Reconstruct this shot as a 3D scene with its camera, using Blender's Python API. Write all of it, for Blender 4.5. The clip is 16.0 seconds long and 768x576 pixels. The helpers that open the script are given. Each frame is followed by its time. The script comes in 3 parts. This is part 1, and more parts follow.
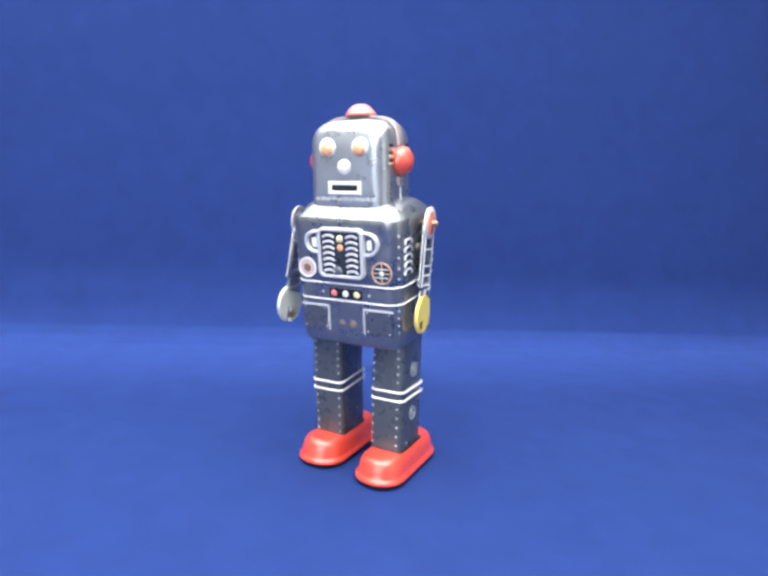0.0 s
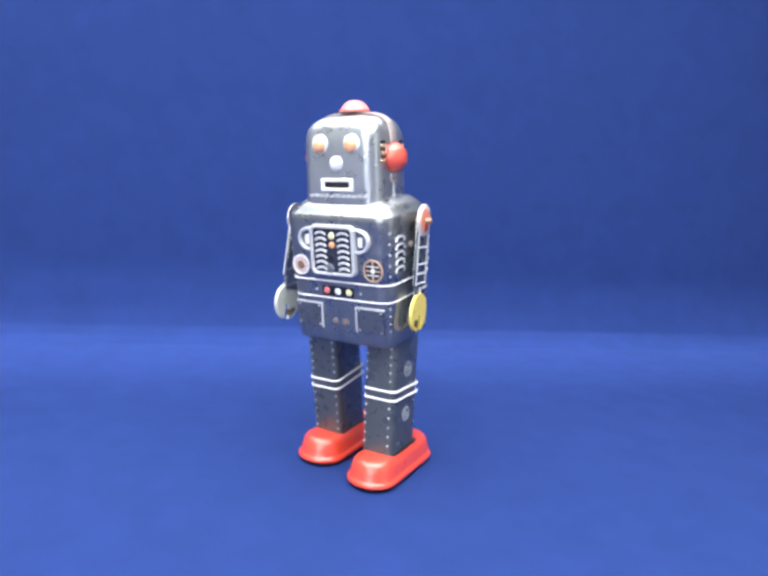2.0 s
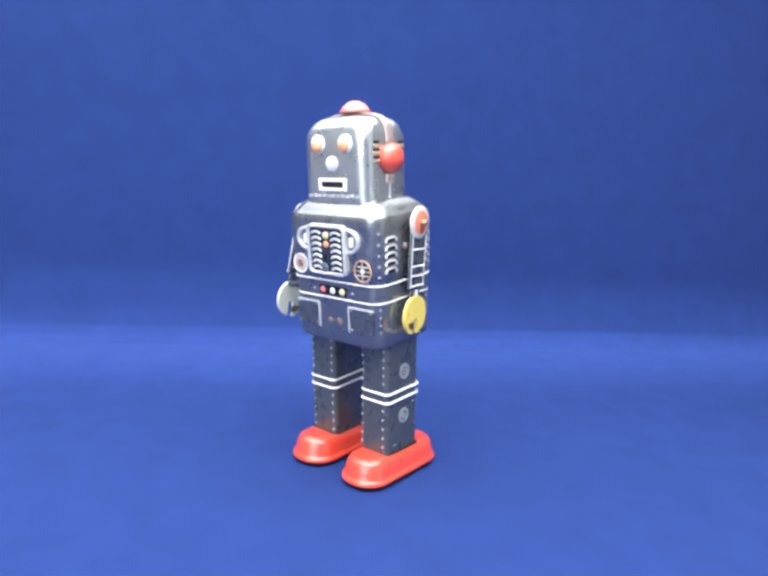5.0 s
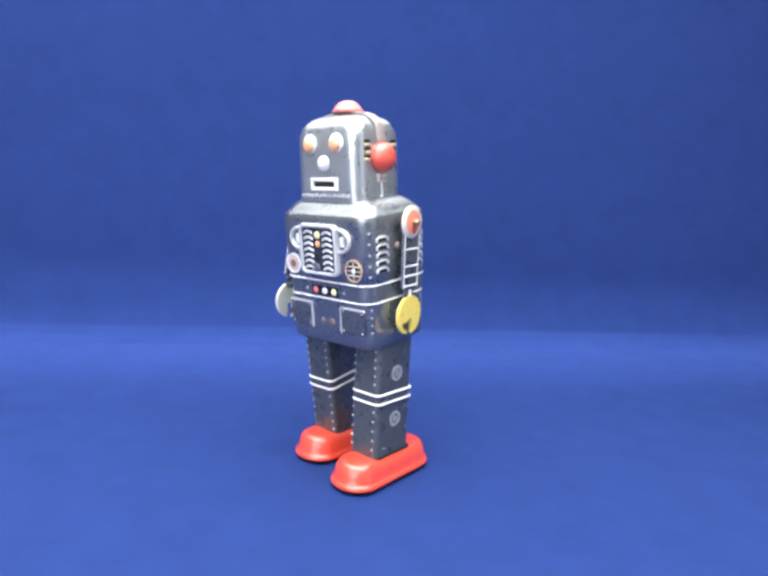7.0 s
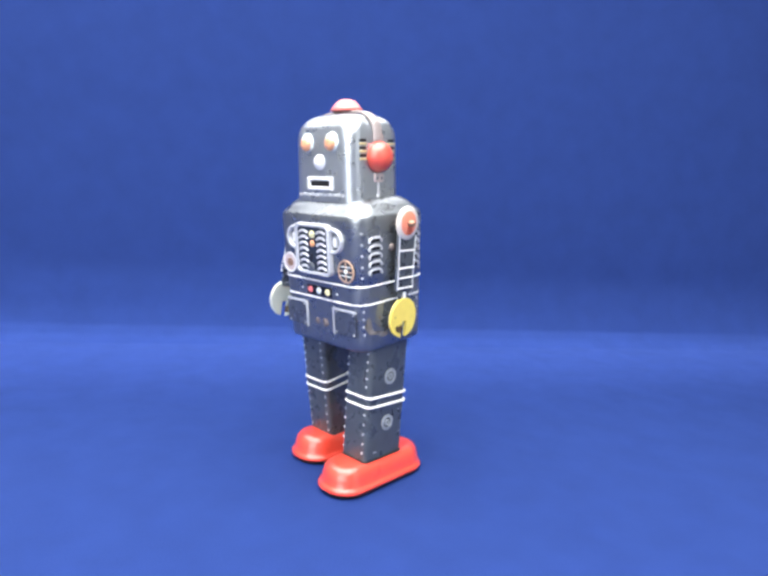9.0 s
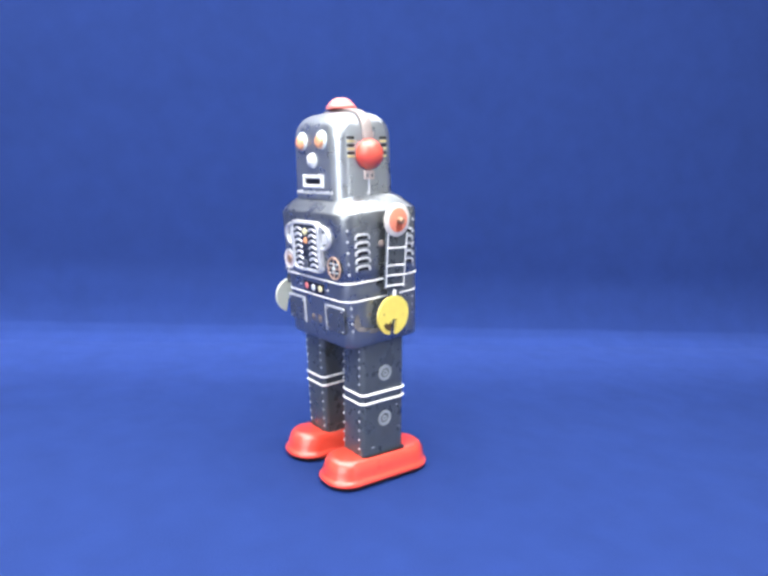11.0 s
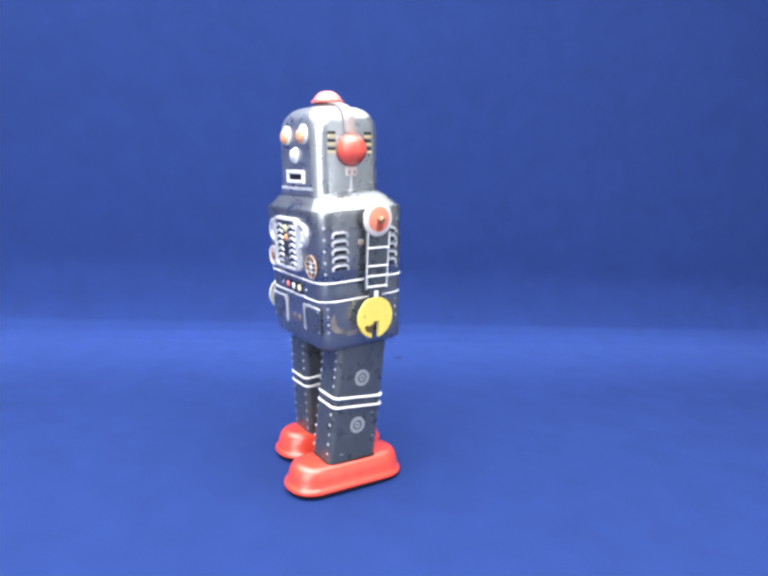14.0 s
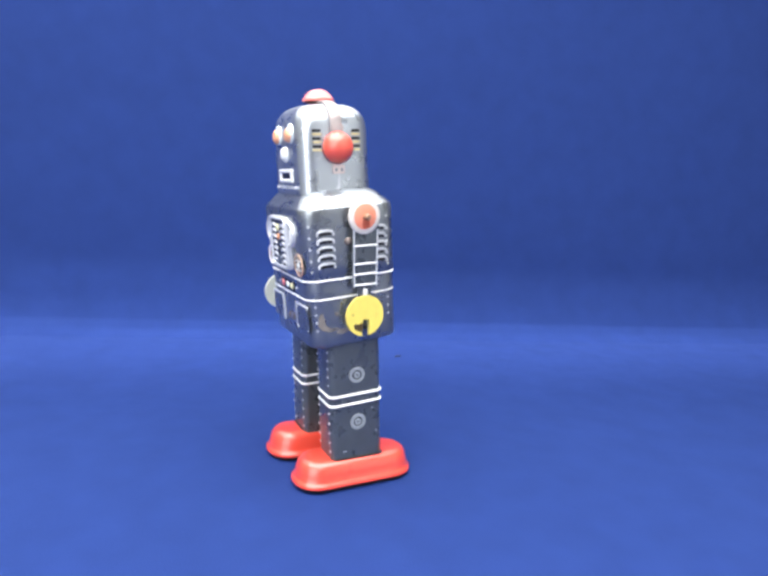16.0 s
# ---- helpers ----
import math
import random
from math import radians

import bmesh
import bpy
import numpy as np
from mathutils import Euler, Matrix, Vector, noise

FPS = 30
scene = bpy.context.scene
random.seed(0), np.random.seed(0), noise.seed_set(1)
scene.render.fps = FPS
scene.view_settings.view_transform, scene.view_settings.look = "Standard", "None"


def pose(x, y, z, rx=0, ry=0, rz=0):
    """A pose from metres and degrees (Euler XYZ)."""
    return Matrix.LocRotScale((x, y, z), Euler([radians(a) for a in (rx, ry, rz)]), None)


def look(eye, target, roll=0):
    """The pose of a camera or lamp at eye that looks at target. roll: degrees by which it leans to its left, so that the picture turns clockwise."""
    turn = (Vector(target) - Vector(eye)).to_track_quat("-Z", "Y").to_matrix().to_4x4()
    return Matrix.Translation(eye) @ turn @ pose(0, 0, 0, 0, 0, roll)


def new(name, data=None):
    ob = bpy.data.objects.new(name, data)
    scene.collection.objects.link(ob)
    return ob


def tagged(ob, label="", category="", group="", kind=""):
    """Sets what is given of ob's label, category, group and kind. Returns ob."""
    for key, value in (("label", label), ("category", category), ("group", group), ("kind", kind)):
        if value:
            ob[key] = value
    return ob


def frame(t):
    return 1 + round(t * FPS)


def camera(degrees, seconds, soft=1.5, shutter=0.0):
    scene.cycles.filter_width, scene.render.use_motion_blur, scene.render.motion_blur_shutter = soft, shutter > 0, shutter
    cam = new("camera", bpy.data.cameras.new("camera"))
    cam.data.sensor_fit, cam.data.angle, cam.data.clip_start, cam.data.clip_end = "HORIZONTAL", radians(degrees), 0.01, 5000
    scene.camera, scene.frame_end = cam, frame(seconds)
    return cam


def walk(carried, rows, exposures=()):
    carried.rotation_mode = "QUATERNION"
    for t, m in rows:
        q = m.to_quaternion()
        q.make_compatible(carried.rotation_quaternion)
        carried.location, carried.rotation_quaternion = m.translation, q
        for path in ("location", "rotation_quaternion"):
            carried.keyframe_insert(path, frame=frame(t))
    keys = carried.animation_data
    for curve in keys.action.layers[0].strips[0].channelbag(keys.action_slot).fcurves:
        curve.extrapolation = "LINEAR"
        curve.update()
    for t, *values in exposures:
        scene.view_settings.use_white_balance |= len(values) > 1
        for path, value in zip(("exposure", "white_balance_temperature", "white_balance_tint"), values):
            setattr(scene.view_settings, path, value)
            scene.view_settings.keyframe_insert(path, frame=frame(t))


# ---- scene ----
MM = 0.001
cam = camera(65.0, 16.0, soft=3.0)


def stand(pitch):
    """The camera on its stand, looking down by pitch degrees and leaning a little."""
    return pose(0, -0.36938, 0.18638, 90 - pitch, 0, 0) @ pose(0, 0, 0, 0, 0, 2.894)


walk(cam, [(0.0, stand(9.749)), (4.0, stand(9.752)), (8.0, stand(9.77)), (12.0, stand(10.06)), (16.0, stand(10.37))],
     exposures=[(0.0, 0.20), (1.0, 0.20), (1.5, 0.31), (2.0, 0.20), (3.0, 0.20), (3.5, 0.31), (4.0, 0.31), (6.5, 0.31), (7.0, 0.20),
                (7.5, 0.31), (14.5, 0.31), (15.5, 0.23), (16.0, 0.18)])

# ---- light ----
world = bpy.data.worlds.new("room_world")
scene.world = world
world.use_nodes = True
world.node_tree.nodes["Background"].inputs["Color"].default_value = (0.75, 0.85, 1.0, 1)
world.node_tree.nodes["Background"].inputs["Strength"].default_value = 0.03


def lamp_light(name, place, target, sx, sy, watts, colour):
    data = bpy.data.lights.new(name, "AREA")
    data.shape, data.size, data.size_y, data.energy, data.color = "RECTANGLE", sx, sy, watts, colour
    ob = new(name, data)
    ob.matrix_world = look(place, target)
    return ob


strip = lamp_light("backdrop_light", (-0.05, 0.27, 1.15), (-0.05, 0.27, 0), 2.2, 0.08, 1.8, (1.0, 0.99, 0.97))
strip.matrix_world = pose(-0.05, 0.27, 1.15, 0, 0, 8.5)
strip.data.spread = radians(15)
softbox = lamp_light("softbox_light", (-0.08, -0.33, 1.00), (-0.08, -0.26, 0.1), 1.35, 1.05, 24, (1.0, 0.99, 0.97))
softbox.data.spread = radians(135)
lamp_light("back_softbox_light", (-0.3, 0.62, 0.98), (-0.15, 0.1, 0.25), 2.0, 0.75, 15, (1.0, 0.99, 0.97))
# Broad fill added behind the camera; the south wall has no window.
lamp_light("front_fill_light", (-0.6, -2.35, 0.75), (0, 0, 0.25), 2.4, 1.5, 56, (0.97, 0.99, 1.0))
# Added fill from the right for the tin's side reflections; no window there.
lamp_light("side_fill_light", (2.05, -1.15, 0.55), (0, -0.6, 0.3), 1.7, 1.4, 9, (0.97, 0.99, 1.0))


# ---- materials ----
def material(name, colour, rough=0.5, metal=0.0, coat=0.0, vary=0.12, scale=120.0, bump=0.0, bump_scale=400.0,
             wear=None, wear_amount=0.0, wear_scale=60.0, sheen=0.0, spec=0.5, coat_rough=0.12, uneven=0.0):
    m = bpy.data.materials.new(name)
    m.use_nodes = True
    nt = m.node_tree
    b = nt.nodes["Principled BSDF"]
    b.inputs["Roughness"].default_value, b.inputs["Metallic"].default_value = rough, metal
    b.inputs["Coat Weight"].default_value, b.inputs["Coat Roughness"].default_value = coat, coat_rough
    b.inputs["Sheen Weight"].default_value = sheen
    b.inputs["Specular IOR Level"].default_value = spec
    geo = nt.nodes.new("ShaderNodeTexCoord")
    n = nt.nodes.new("ShaderNodeTexNoise")
    n.inputs["Scale"].default_value, n.inputs["Detail"].default_value = scale, 6.0
    nt.links.new(geo.outputs["Object"], n.inputs["Vector"])
    mix = nt.nodes.new("ShaderNodeMix")
    mix.data_type = "RGBA"
    mix.inputs["A"].default_value = (*[c * (1 - vary) for c in colour], 1)
    mix.inputs["B"].default_value = (*[min(1, c * (1 + vary)) for c in colour], 1)
    nt.links.new(n.outputs["Fac"], mix.inputs["Factor"])
    out = mix.outputs["Result"]
    if wear:
        w = nt.nodes.new("ShaderNodeTexNoise")
        w.inputs["Scale"].default_value, w.inputs["Detail"].default_value = wear_scale, 8.0
        nt.links.new(geo.outputs["Object"], w.inputs["Vector"])
        ramp = nt.nodes.new("ShaderNodeMapRange")
        ramp.inputs["From Min"].default_value, ramp.inputs["From Max"].default_value = 0.68 - wear_amount, 0.78 - wear_amount
        nt.links.new(w.outputs["Fac"], ramp.inputs["Value"])
        mx = nt.nodes.new("ShaderNodeMix")
        mx.data_type = "RGBA"
        mx.inputs["B"].default_value = (*wear, 1)
        nt.links.new(out, mx.inputs["A"])
        nt.links.new(ramp.outputs["Result"], mx.inputs["Factor"])
        out = mx.outputs["Result"]
    nt.links.new(out, b.inputs["Base Color"])
    if uneven:
        un = nt.nodes.new("ShaderNodeTexNoise")
        un.inputs["Scale"].default_value, un.inputs["Detail"].default_value = 110.0, 9.0
        un.inputs["Roughness"].default_value = 0.65
        nt.links.new(geo.outputs["Object"], un.inputs["Vector"])
        ur = nt.nodes.new("ShaderNodeMapRange")
        ur.inputs["From Min"].default_value, ur.inputs["From Max"].default_value = 0.3, 0.7
        ur.inputs["To Min"].default_value, ur.inputs["To Max"].default_value = max(0.05, rough - uneven), rough + uneven
        nt.links.new(un.outputs["Fac"], ur.inputs["Value"])
        nt.links.new(ur.outputs["Result"], b.inputs["Roughness"])
    if bump:
        bn = nt.nodes.new("ShaderNodeTexNoise")
        bn.inputs["Scale"].default_value, bn.inputs["Detail"].default_value = bump_scale, 4.0
        nt.links.new(geo.outputs["Object"], bn.inputs["Vector"])
        bp = nt.nodes.new("ShaderNodeBump")
        bp.inputs["Strength"].default_value, bp.inputs["Distance"].default_value = bump, 0.001
        nt.links.new(bn.outputs["Fac"], bp.inputs["Height"])
        nt.links.new(bp.outputs["Normal"], b.inputs["Normal"])
    return m


HEAD_TIN = material("pale_grey_head_tin", (0.42, 0.455, 0.50), 0.33, 0.85, 0.3, 0.1, 60, 0.3, 70, (0.33, 0.34, 0.36), -0.08, 30, coat_rough=0.18, uneven=0.12)
TIN = material("grey_blue_tin", (0.245, 0.265, 0.29), 0.31, 0.84, 0.35, 0.14, 90, 0.3, 80, (0.19, 0.18, 0.18), -0.07, 35, coat_rough=0.2, uneven=0.12)
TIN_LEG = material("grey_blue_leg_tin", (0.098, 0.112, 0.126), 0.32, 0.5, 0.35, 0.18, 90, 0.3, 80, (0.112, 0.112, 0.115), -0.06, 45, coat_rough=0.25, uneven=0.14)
TIN_HATCH = material("dark_hatch_tin", (0.115, 0.13, 0.16), 0.3, 0.6, 0.4, 0.25, 150, 0.2, 80, (0.11, 0.085, 0.07), 0.04, 120, coat_rough=0.25, uneven=0.1)
PANEL = material("dark_panel_paint", (0.03, 0.038, 0.055), 0.35, 0.2, 0.4, 0.2, 150)
WHITE = material("white_print", (0.78, 0.79, 0.80), 0.35, 0.0, 0.4, 0.05, 200)
SILVER = material("pale_silver_paint", (0.56, 0.58, 0.62), 0.35, 0.2, 0.3, 0.08, 150)
BLACK = material("black_print_and_shade", (0.008, 0.008, 0.01), 0.4, 0.0, 0.3, 0.2, 200)
RED = material("red_enamel", (0.66, 0.058, 0.033), 0.38, 0.0, 1.0, 0.16, 60, 0.2, 60, (0.52, 0.036, 0.024), 0.02, 60, coat_rough=0.25, uneven=0.12)
# cap red, paler and pinker than the shoe enamel
PALE_RED = material("pale_red_cap", (0.72, 0.17, 0.15), 0.42, 0.0, 0.7, 0.2, 90, 0.2, 60, (0.70, 0.06, 0.05), 0.03, 90, coat_rough=0.28, uneven=0.12)
PINK = material("faded_red_band", (0.40, 0.345, 0.335), 0.32, 0.3, 0.5, 0.2, 150, 0.2, 90, (0.5, 0.16, 0.14), 0.02, 120, coat_rough=0.2)
ORANGE = material("orange_eye_paint", (0.80, 0.36, 0.17), 0.6, 0.0, 0.0, 0.12, 300, 0, 0, (0.72, 0.5, 0.36), 0.03, 500)
EYE = material("orange_eye_enamel", (0.80, 0.38, 0.20), 0.3, 0.0, 0.8, 0.12, 300, 0, 0, (0.74, 0.5, 0.36), 0.0, 500, coat_rough=0.2)
EAR_RED = material("faded_red_ear", (0.70, 0.085, 0.05), 0.40, 0.0, 1.0, 0.2, 90, 0.2, 60, (0.70, 0.18, 0.13), 0.02, 90, coat_rough=0.32, uneven=0.1)
BRACKET = material("pale_pink_bracket", (0.62, 0.52, 0.50), 0.35, 0.4, 0.4, 0.25, 250)
YELLOW = material("yellow_claw_paint", (0.80, 0.64, 0.13), 0.45, 0.0, 0.25, 0.1, 200, 0.1, 90, (0.30, 0.22, 0.06), 0.03, 160, coat_rough=0.3, uneven=0.1)
BARE = material("bare_tin_back", (0.55, 0.58, 0.60), 0.25, 0.95, 0.0, 0.12, 120, uneven=0.08)
PALE_HAND = material("pale_claw_back", (0.62, 0.66, 0.58), 0.45, 0.2, 0.1, 0.12, 120)
LAMP_RED = material("red_lamp_print", (0.70, 0.19, 0.19), 0.35, 0.0, 0.3, 0.05, 300)
LAMP_WHITE = material("white_lamp_print", (0.75, 0.82, 0.80), 0.3, 0.0, 0.4, 0.05, 300)
LAMP_YELLOW = material("yellow_lamp_print", (0.76, 0.73, 0.42), 0.35, 0.0, 0.3, 0.05, 300)
GOLD = material("gold_line_print", (0.66, 0.56, 0.30), 0.35, 0.2, 0.3, 0.15, 300)
COPPER = material("copper_line_print", (0.60, 0.40, 0.28), 0.35, 0.1, 0.3, 0.15, 300)
CREAM = material("worn_cream_disc", (0.74, 0.68, 0.63), 0.38, 0.1, 0.3, 0.15, 150, 0, 0, (0.42, 0.26, 0.2), 0.03, 200)
BROWN = material("brown_screw", (0.34, 0.20, 0.13), 0.35, 0.5, 0.0, 0.2, 300)
GREYLINE = material("grey_line_print", (0.27, 0.295, 0.325), 0.4, 0.1, 0.3, 0.1, 300)
CLOTH = material("blue_cloth", (0.0155, 0.0345, 0.147), 0.9, 0.0, 0.0, 0.17, 38, 0.4, 900, None, 0, 5, 0.0, 0.08)
PLASTER = material("white_plaster", (0.72, 0.72, 0.70), 0.9, 0.0, 0.0, 0.04, 4, 0.1, 80)
CARPET = material("room_floor_grey", (0.22, 0.21, 0.20), 0.9, 0.0, 0.0, 0.1, 30)


# ---- mesh helpers ----
def finish(bm, name, mat, smooth=True, angle=40):
    bmesh.ops.recalc_face_normals(bm, faces=bm.faces)
    me = bpy.data.meshes.new(name)
    bm.to_mesh(me)
    bm.free()
    me.materials.append(mat)
    if smooth:
        me.shade_smooth()
        me.set_sharp_from_angle(angle=radians(angle))
    return me


def part(name, bm, mat, parent=None, label="", m=None, angle=40):
    """One mesh object under a thing or under a part."""
    if m is not None:
        bmesh.ops.transform(bm, matrix=m, verts=bm.verts)
    ob = new(name, finish(bm, name, mat, True, angle))
    ob.parent = parent
    return tagged(ob, label)


def ring_points(hx, hy, r, n=6):
    """A rounded rectangle about the origin, anticlockwise."""
    r = min(r, hx * 0.999, hy * 0.999)
    pts = []
    for sx, sy, a0 in ((1, 1, 0), (-1, 1, 90), (-1, -1, 180), (1, -1, 270)):
        for k in range(n + 1):
            a = radians(a0 + 90 * k / n)
            pts.append((sx * (hx - r) + r * math.cos(a), sy * (hy - r) + r * math.sin(a)))
    return pts


def loft(levels, n=6, caps=True):
    """Rounded-rectangle rings (z, cx, cy, hx, hy, r) in mm, joined in order."""
    bm = bmesh.new()
    rings = []
    for z, cx, cy, hx, hy, r in levels:
        rings.append([bm.verts.new(((cx + x) * MM, (cy + y) * MM, z * MM)) for x, y in ring_points(hx, hy, r, n)])
    for a, b in zip(rings, rings[1:]):
        for i in range(len(a)):
            j = (i + 1) % len(a)
            bm.faces.new((a[i], a[j], b[j], b[i]))
    if caps:
        bm.faces.new(rings[0][::-1])
        bm.faces.new(rings[-1])
    return bm


def lathe(profile, n=28):
    """A turned shape round +z from (radius, height) in mm; ends closed where the radius is 0."""
    bm = bmesh.new()
    rings = []
    for r, z in profile:
        if r <= 1e-6:
            rings.append([bm.verts.new((0, 0, z * MM))])
        else:
            rings.append([bm.verts.new((r * math.cos(6.283185 * k / n) * MM, r * math.sin(6.283185 * k / n) * MM, z * MM)) for k in range(n)])
    for a, b in zip(rings, rings[1:]):
        for i in range(n):
            j = (i + 1) % n
            if len(a) == 1 and len(b) == 1:
                continue
            if len(a) == 1:
                bm.faces.new((a[0], b[j], b[i]))
            elif len(b) == 1:
                bm.faces.new((a[i], a[j], b[0]))
            else:
                bm.faces.new((a[i], a[j], b[j], b[i]))
    return bm


def tube(path, r, closed=False, n=8, flat=1.0):
    """A round bar along a path of points in mm."""
    bm = bmesh.new()
    pts = [Vector(p) for p in path]
    rings = []
    for i, p in enumerate(pts):
        a = pts[i - 1] if (i or closed) else p
        b = pts[(i + 1) % len(pts)] if (i < len(pts) - 1 or closed) else p
        q = (b - a).to_track_quat("Z", "Y")
        rings.append([bm.verts.new((p + q @ Vector((r * math.cos(6.283185 * k / n), flat * r * math.sin(6.283185 * k / n), 0))) * MM) for k in range(n)])
    span = range(len(rings)) if closed else range(len(rings) - 1)
    for i in span:
        a, b = rings[i], rings[(i + 1) % len(rings)]
        for k in range(n):
            bm.faces.new((a[k], a[(k + 1) % n], b[(k + 1) % n], b[k]))
    if not closed:
        bm.faces.new(rings[0][::-1])
        bm.faces.new(rings[-1])
    return bm


def plate(outline, depth, bevel=0.25):
    """A plate from an outline (x, y) in mm, rising from z = 0 to depth with a small bevel at the top."""
    bm = bmesh.new()
    c = Vector((sum(p[0] for p in outline) / len(outline), sum(p[1] for p in outline) / len(outline)))
    rings = []
    for z, ins in ((0, 0), (depth - bevel, 0), (depth, bevel)):
        ring = []
        for x, y in outline:
            v = Vector((x, y))
            d = c - v
            v += d.normalized() * ins if d.length > 1e-6 else d * 0
            ring.append(bm.verts.new((v.x * MM, v.y * MM, z * MM)))
        rings.append(ring)
    for a, b in zip(rings, rings[1:]):
        for i in range(len(a)):
            j = (i + 1) % len(a)
            bm.faces.new((a[i], a[j], b[j], b[i]))
    bm.faces.new(rings[0][::-1])
    bm.faces.new(rings[-1])
    return bm


def frame_plate(outer, inner, depth):
    """A raised frame between two outlines with equally many points."""
    bm = bmesh.new()
    def ring(pts, z):
        return [bm.verts.new((x * MM, y * MM, z * MM)) for x, y in pts]
    def shrunk(a, b, f):
        return [(p[0] + (q[0] - p[0]) * f, p[1] + (q[1] - p[1]) * f) for p, q in zip(a, b)]
    rings = [ring(outer, 0), ring(shrunk(outer, inner, 0.06), depth * 0.8), ring(shrunk(outer, inner, 0.25), depth),
             ring(shrunk(outer, inner, 0.75), depth), ring(shrunk(outer, inner, 0.94), depth * 0.8), ring(inner, 0)]
    for a, b in zip(rings, rings[1:]):
        for i in range(len(a)):
            j = (i + 1) % len(a)
            bm.faces.new((a[i], a[j], b[j], b[i]))
    return bm


def narrow_back(bm, cx, cy, depth, f):
    """Draws the rear of a box in towards its middle line."""
    for v in bm.verts:
        k = max(0.0, (v.co.y / MM - cy) / depth)
        v.co.x = cx * MM + (v.co.x - cx * MM) * (1 - f * k * k)
    return bm


def shift(pts, dx, dy):
    return [(x + dx, y + dy) for x, y in pts]


# Poses that lay a flat piece (x across, y up, z out) on a face of the toy; millimetres.
def on_front(x, z, y, tilt=0.0, turn=0.0):
    return pose(x * MM, y * MM, z * MM, 90 - tilt, 0, turn)


def on_side(y, z, x, s=1):
    return pose(x * MM, y * MM, z * MM) @ pose(0, 0, 0, 90, 0, 90 * s)


# ---- setting ----
def sweep_cloth():
    """One blue cloth: flat under the toy, bending up behind it."""
    bm = bmesh.new()
    prof = []
    y = -1.2
    while y < 0.29:
        prof.append((y, 0.0))
        y += 0.02
    r, y0 = 0.028, 0.298
    for k in range(19):
        a = radians(68 * k / 18)
        prof.append((y0 + r * math.sin(a), r * (1 - math.cos(a))))
    for k in range(1, 13):
        a = radians(68 + 20 * (k - 0.5) / 12)
        prof.append((prof[-1][0] + 0.006 * math.cos(a), prof[-1][1] + 0.006 * math.sin(a)))
    ey, ez = prof[-1]
    for k in range(1, 23):
        prof.append((ey + 0.02 * k * math.cos(radians(88)), ez + 0.02 * k * math.sin(radians(88))))
    xs = [-1.1 + 0.02 * k for k in range(111)]
    grid = []
    for i, (py, pz) in enumerate(prof):
        row = []
        for x in xs:
            d = noise.noise((x * 3.1, i * 0.06, 4.2)) * 0.0018 + noise.noise((x * 1.2 + 0.4 * i * 0.02, i * 0.2, 9.7)) * 0.0008
            f = min(1.0, max(0.0, (py - 0.06) / 0.23))
            f = f * f * (3 - 2 * f)
            row.append(bm.verts.new((x, py + 0.15 * x * f - d * f, 0.003 + pz + d * f * 0.2)))
        grid.append(row)
    for a, b in zip(grid, grid[1:]):
        for k in range(len(xs) - 1):
            bm.faces.new((a[k], a[k + 1], b[k + 1], b[k]))
    ob = new("backdrop", finish(bm, "backdrop", CLOTH, True, 80))
    return tagged(ob, "plain royal blue cloth sweeping up behind the toy", "backdrop", kind="structure")


def slab(name, x0, x1, y0, y1, z0, z1, mat, label, category):
    bm = bmesh.new()
    bmesh.ops.create_cube(bm, size=1.0)
    bmesh.ops.transform(bm, matrix=Matrix.LocRotScale(((x0 + x1) / 2, (y0 + y1) / 2, (z0 + z1) / 2), None, (x1 - x0, y1 - y0, z1 - z0)), verts=bm.verts)
    return tagged(new(name, finish(bm, name, mat, False)), label, category, kind="structure")


sweep_cloth()
slab("tabletop", -1.1, 1.1, -1.2, 0.85, -0.05, -0.004, CARPET, "plain grey tabletop under the blue cloth", "table")
slab("floor", -2.2, 2.2, -2.6, 1.8, -0.80, -0.75, CARPET, "plain grey room floor", "floor")
slab("ceiling", -2.2, 2.2, -2.6, 1.8, 1.75, 1.80, PLASTER, "plain white ceiling", "ceiling")
slab("wall_north", -2.2, 2.2, 1.7, 1.8, -0.75, 1.75, PLASTER, "plain white plaster wall", "wall")
slab("wall_south", -2.2, 2.2, -2.6, -2.5, -0.75, 1.75, PLASTER, "plain white plaster wall", "wall")
slab("wall_east", 2.1, 2.2, -2.5, 1.7, -0.75, 1.75, PLASTER, "plain white plaster wall", "wall")
slab("wall_west", -2.2, -2.1, -2.5, 1.7, -0.75, 1.75, PLASTER, "plain white plaster wall", "wall")


def lint_speck():
    """A short curled thread lying on the cloth."""
    pts = [(3.4 * math.cos(k * 0.55) * (1 - 0.05 * k), 2.3 * math.sin(k * 0.9), 0.5 + 0.25 * (k % 2)) for k in range(12)]
    ob = new("lint", finish(tube(pts, 0.55, False, 6), "lint", material("dark_lint", (0.02, 0.024, 0.06), 0.95, 0.0, 0.0, 0.3, 800), True))
    ob.matrix_world = pose(0.0175, 0.238, 0.003)
    return tagged(ob, "tiny dark thread of lint lying on the blue cloth", "lint")


lint_speck()

# ---- the toy ----
robot = tagged(new("toy_robot"), "dark grey-blue tin toy robot with red shoes and yellow claws", "toy robot")

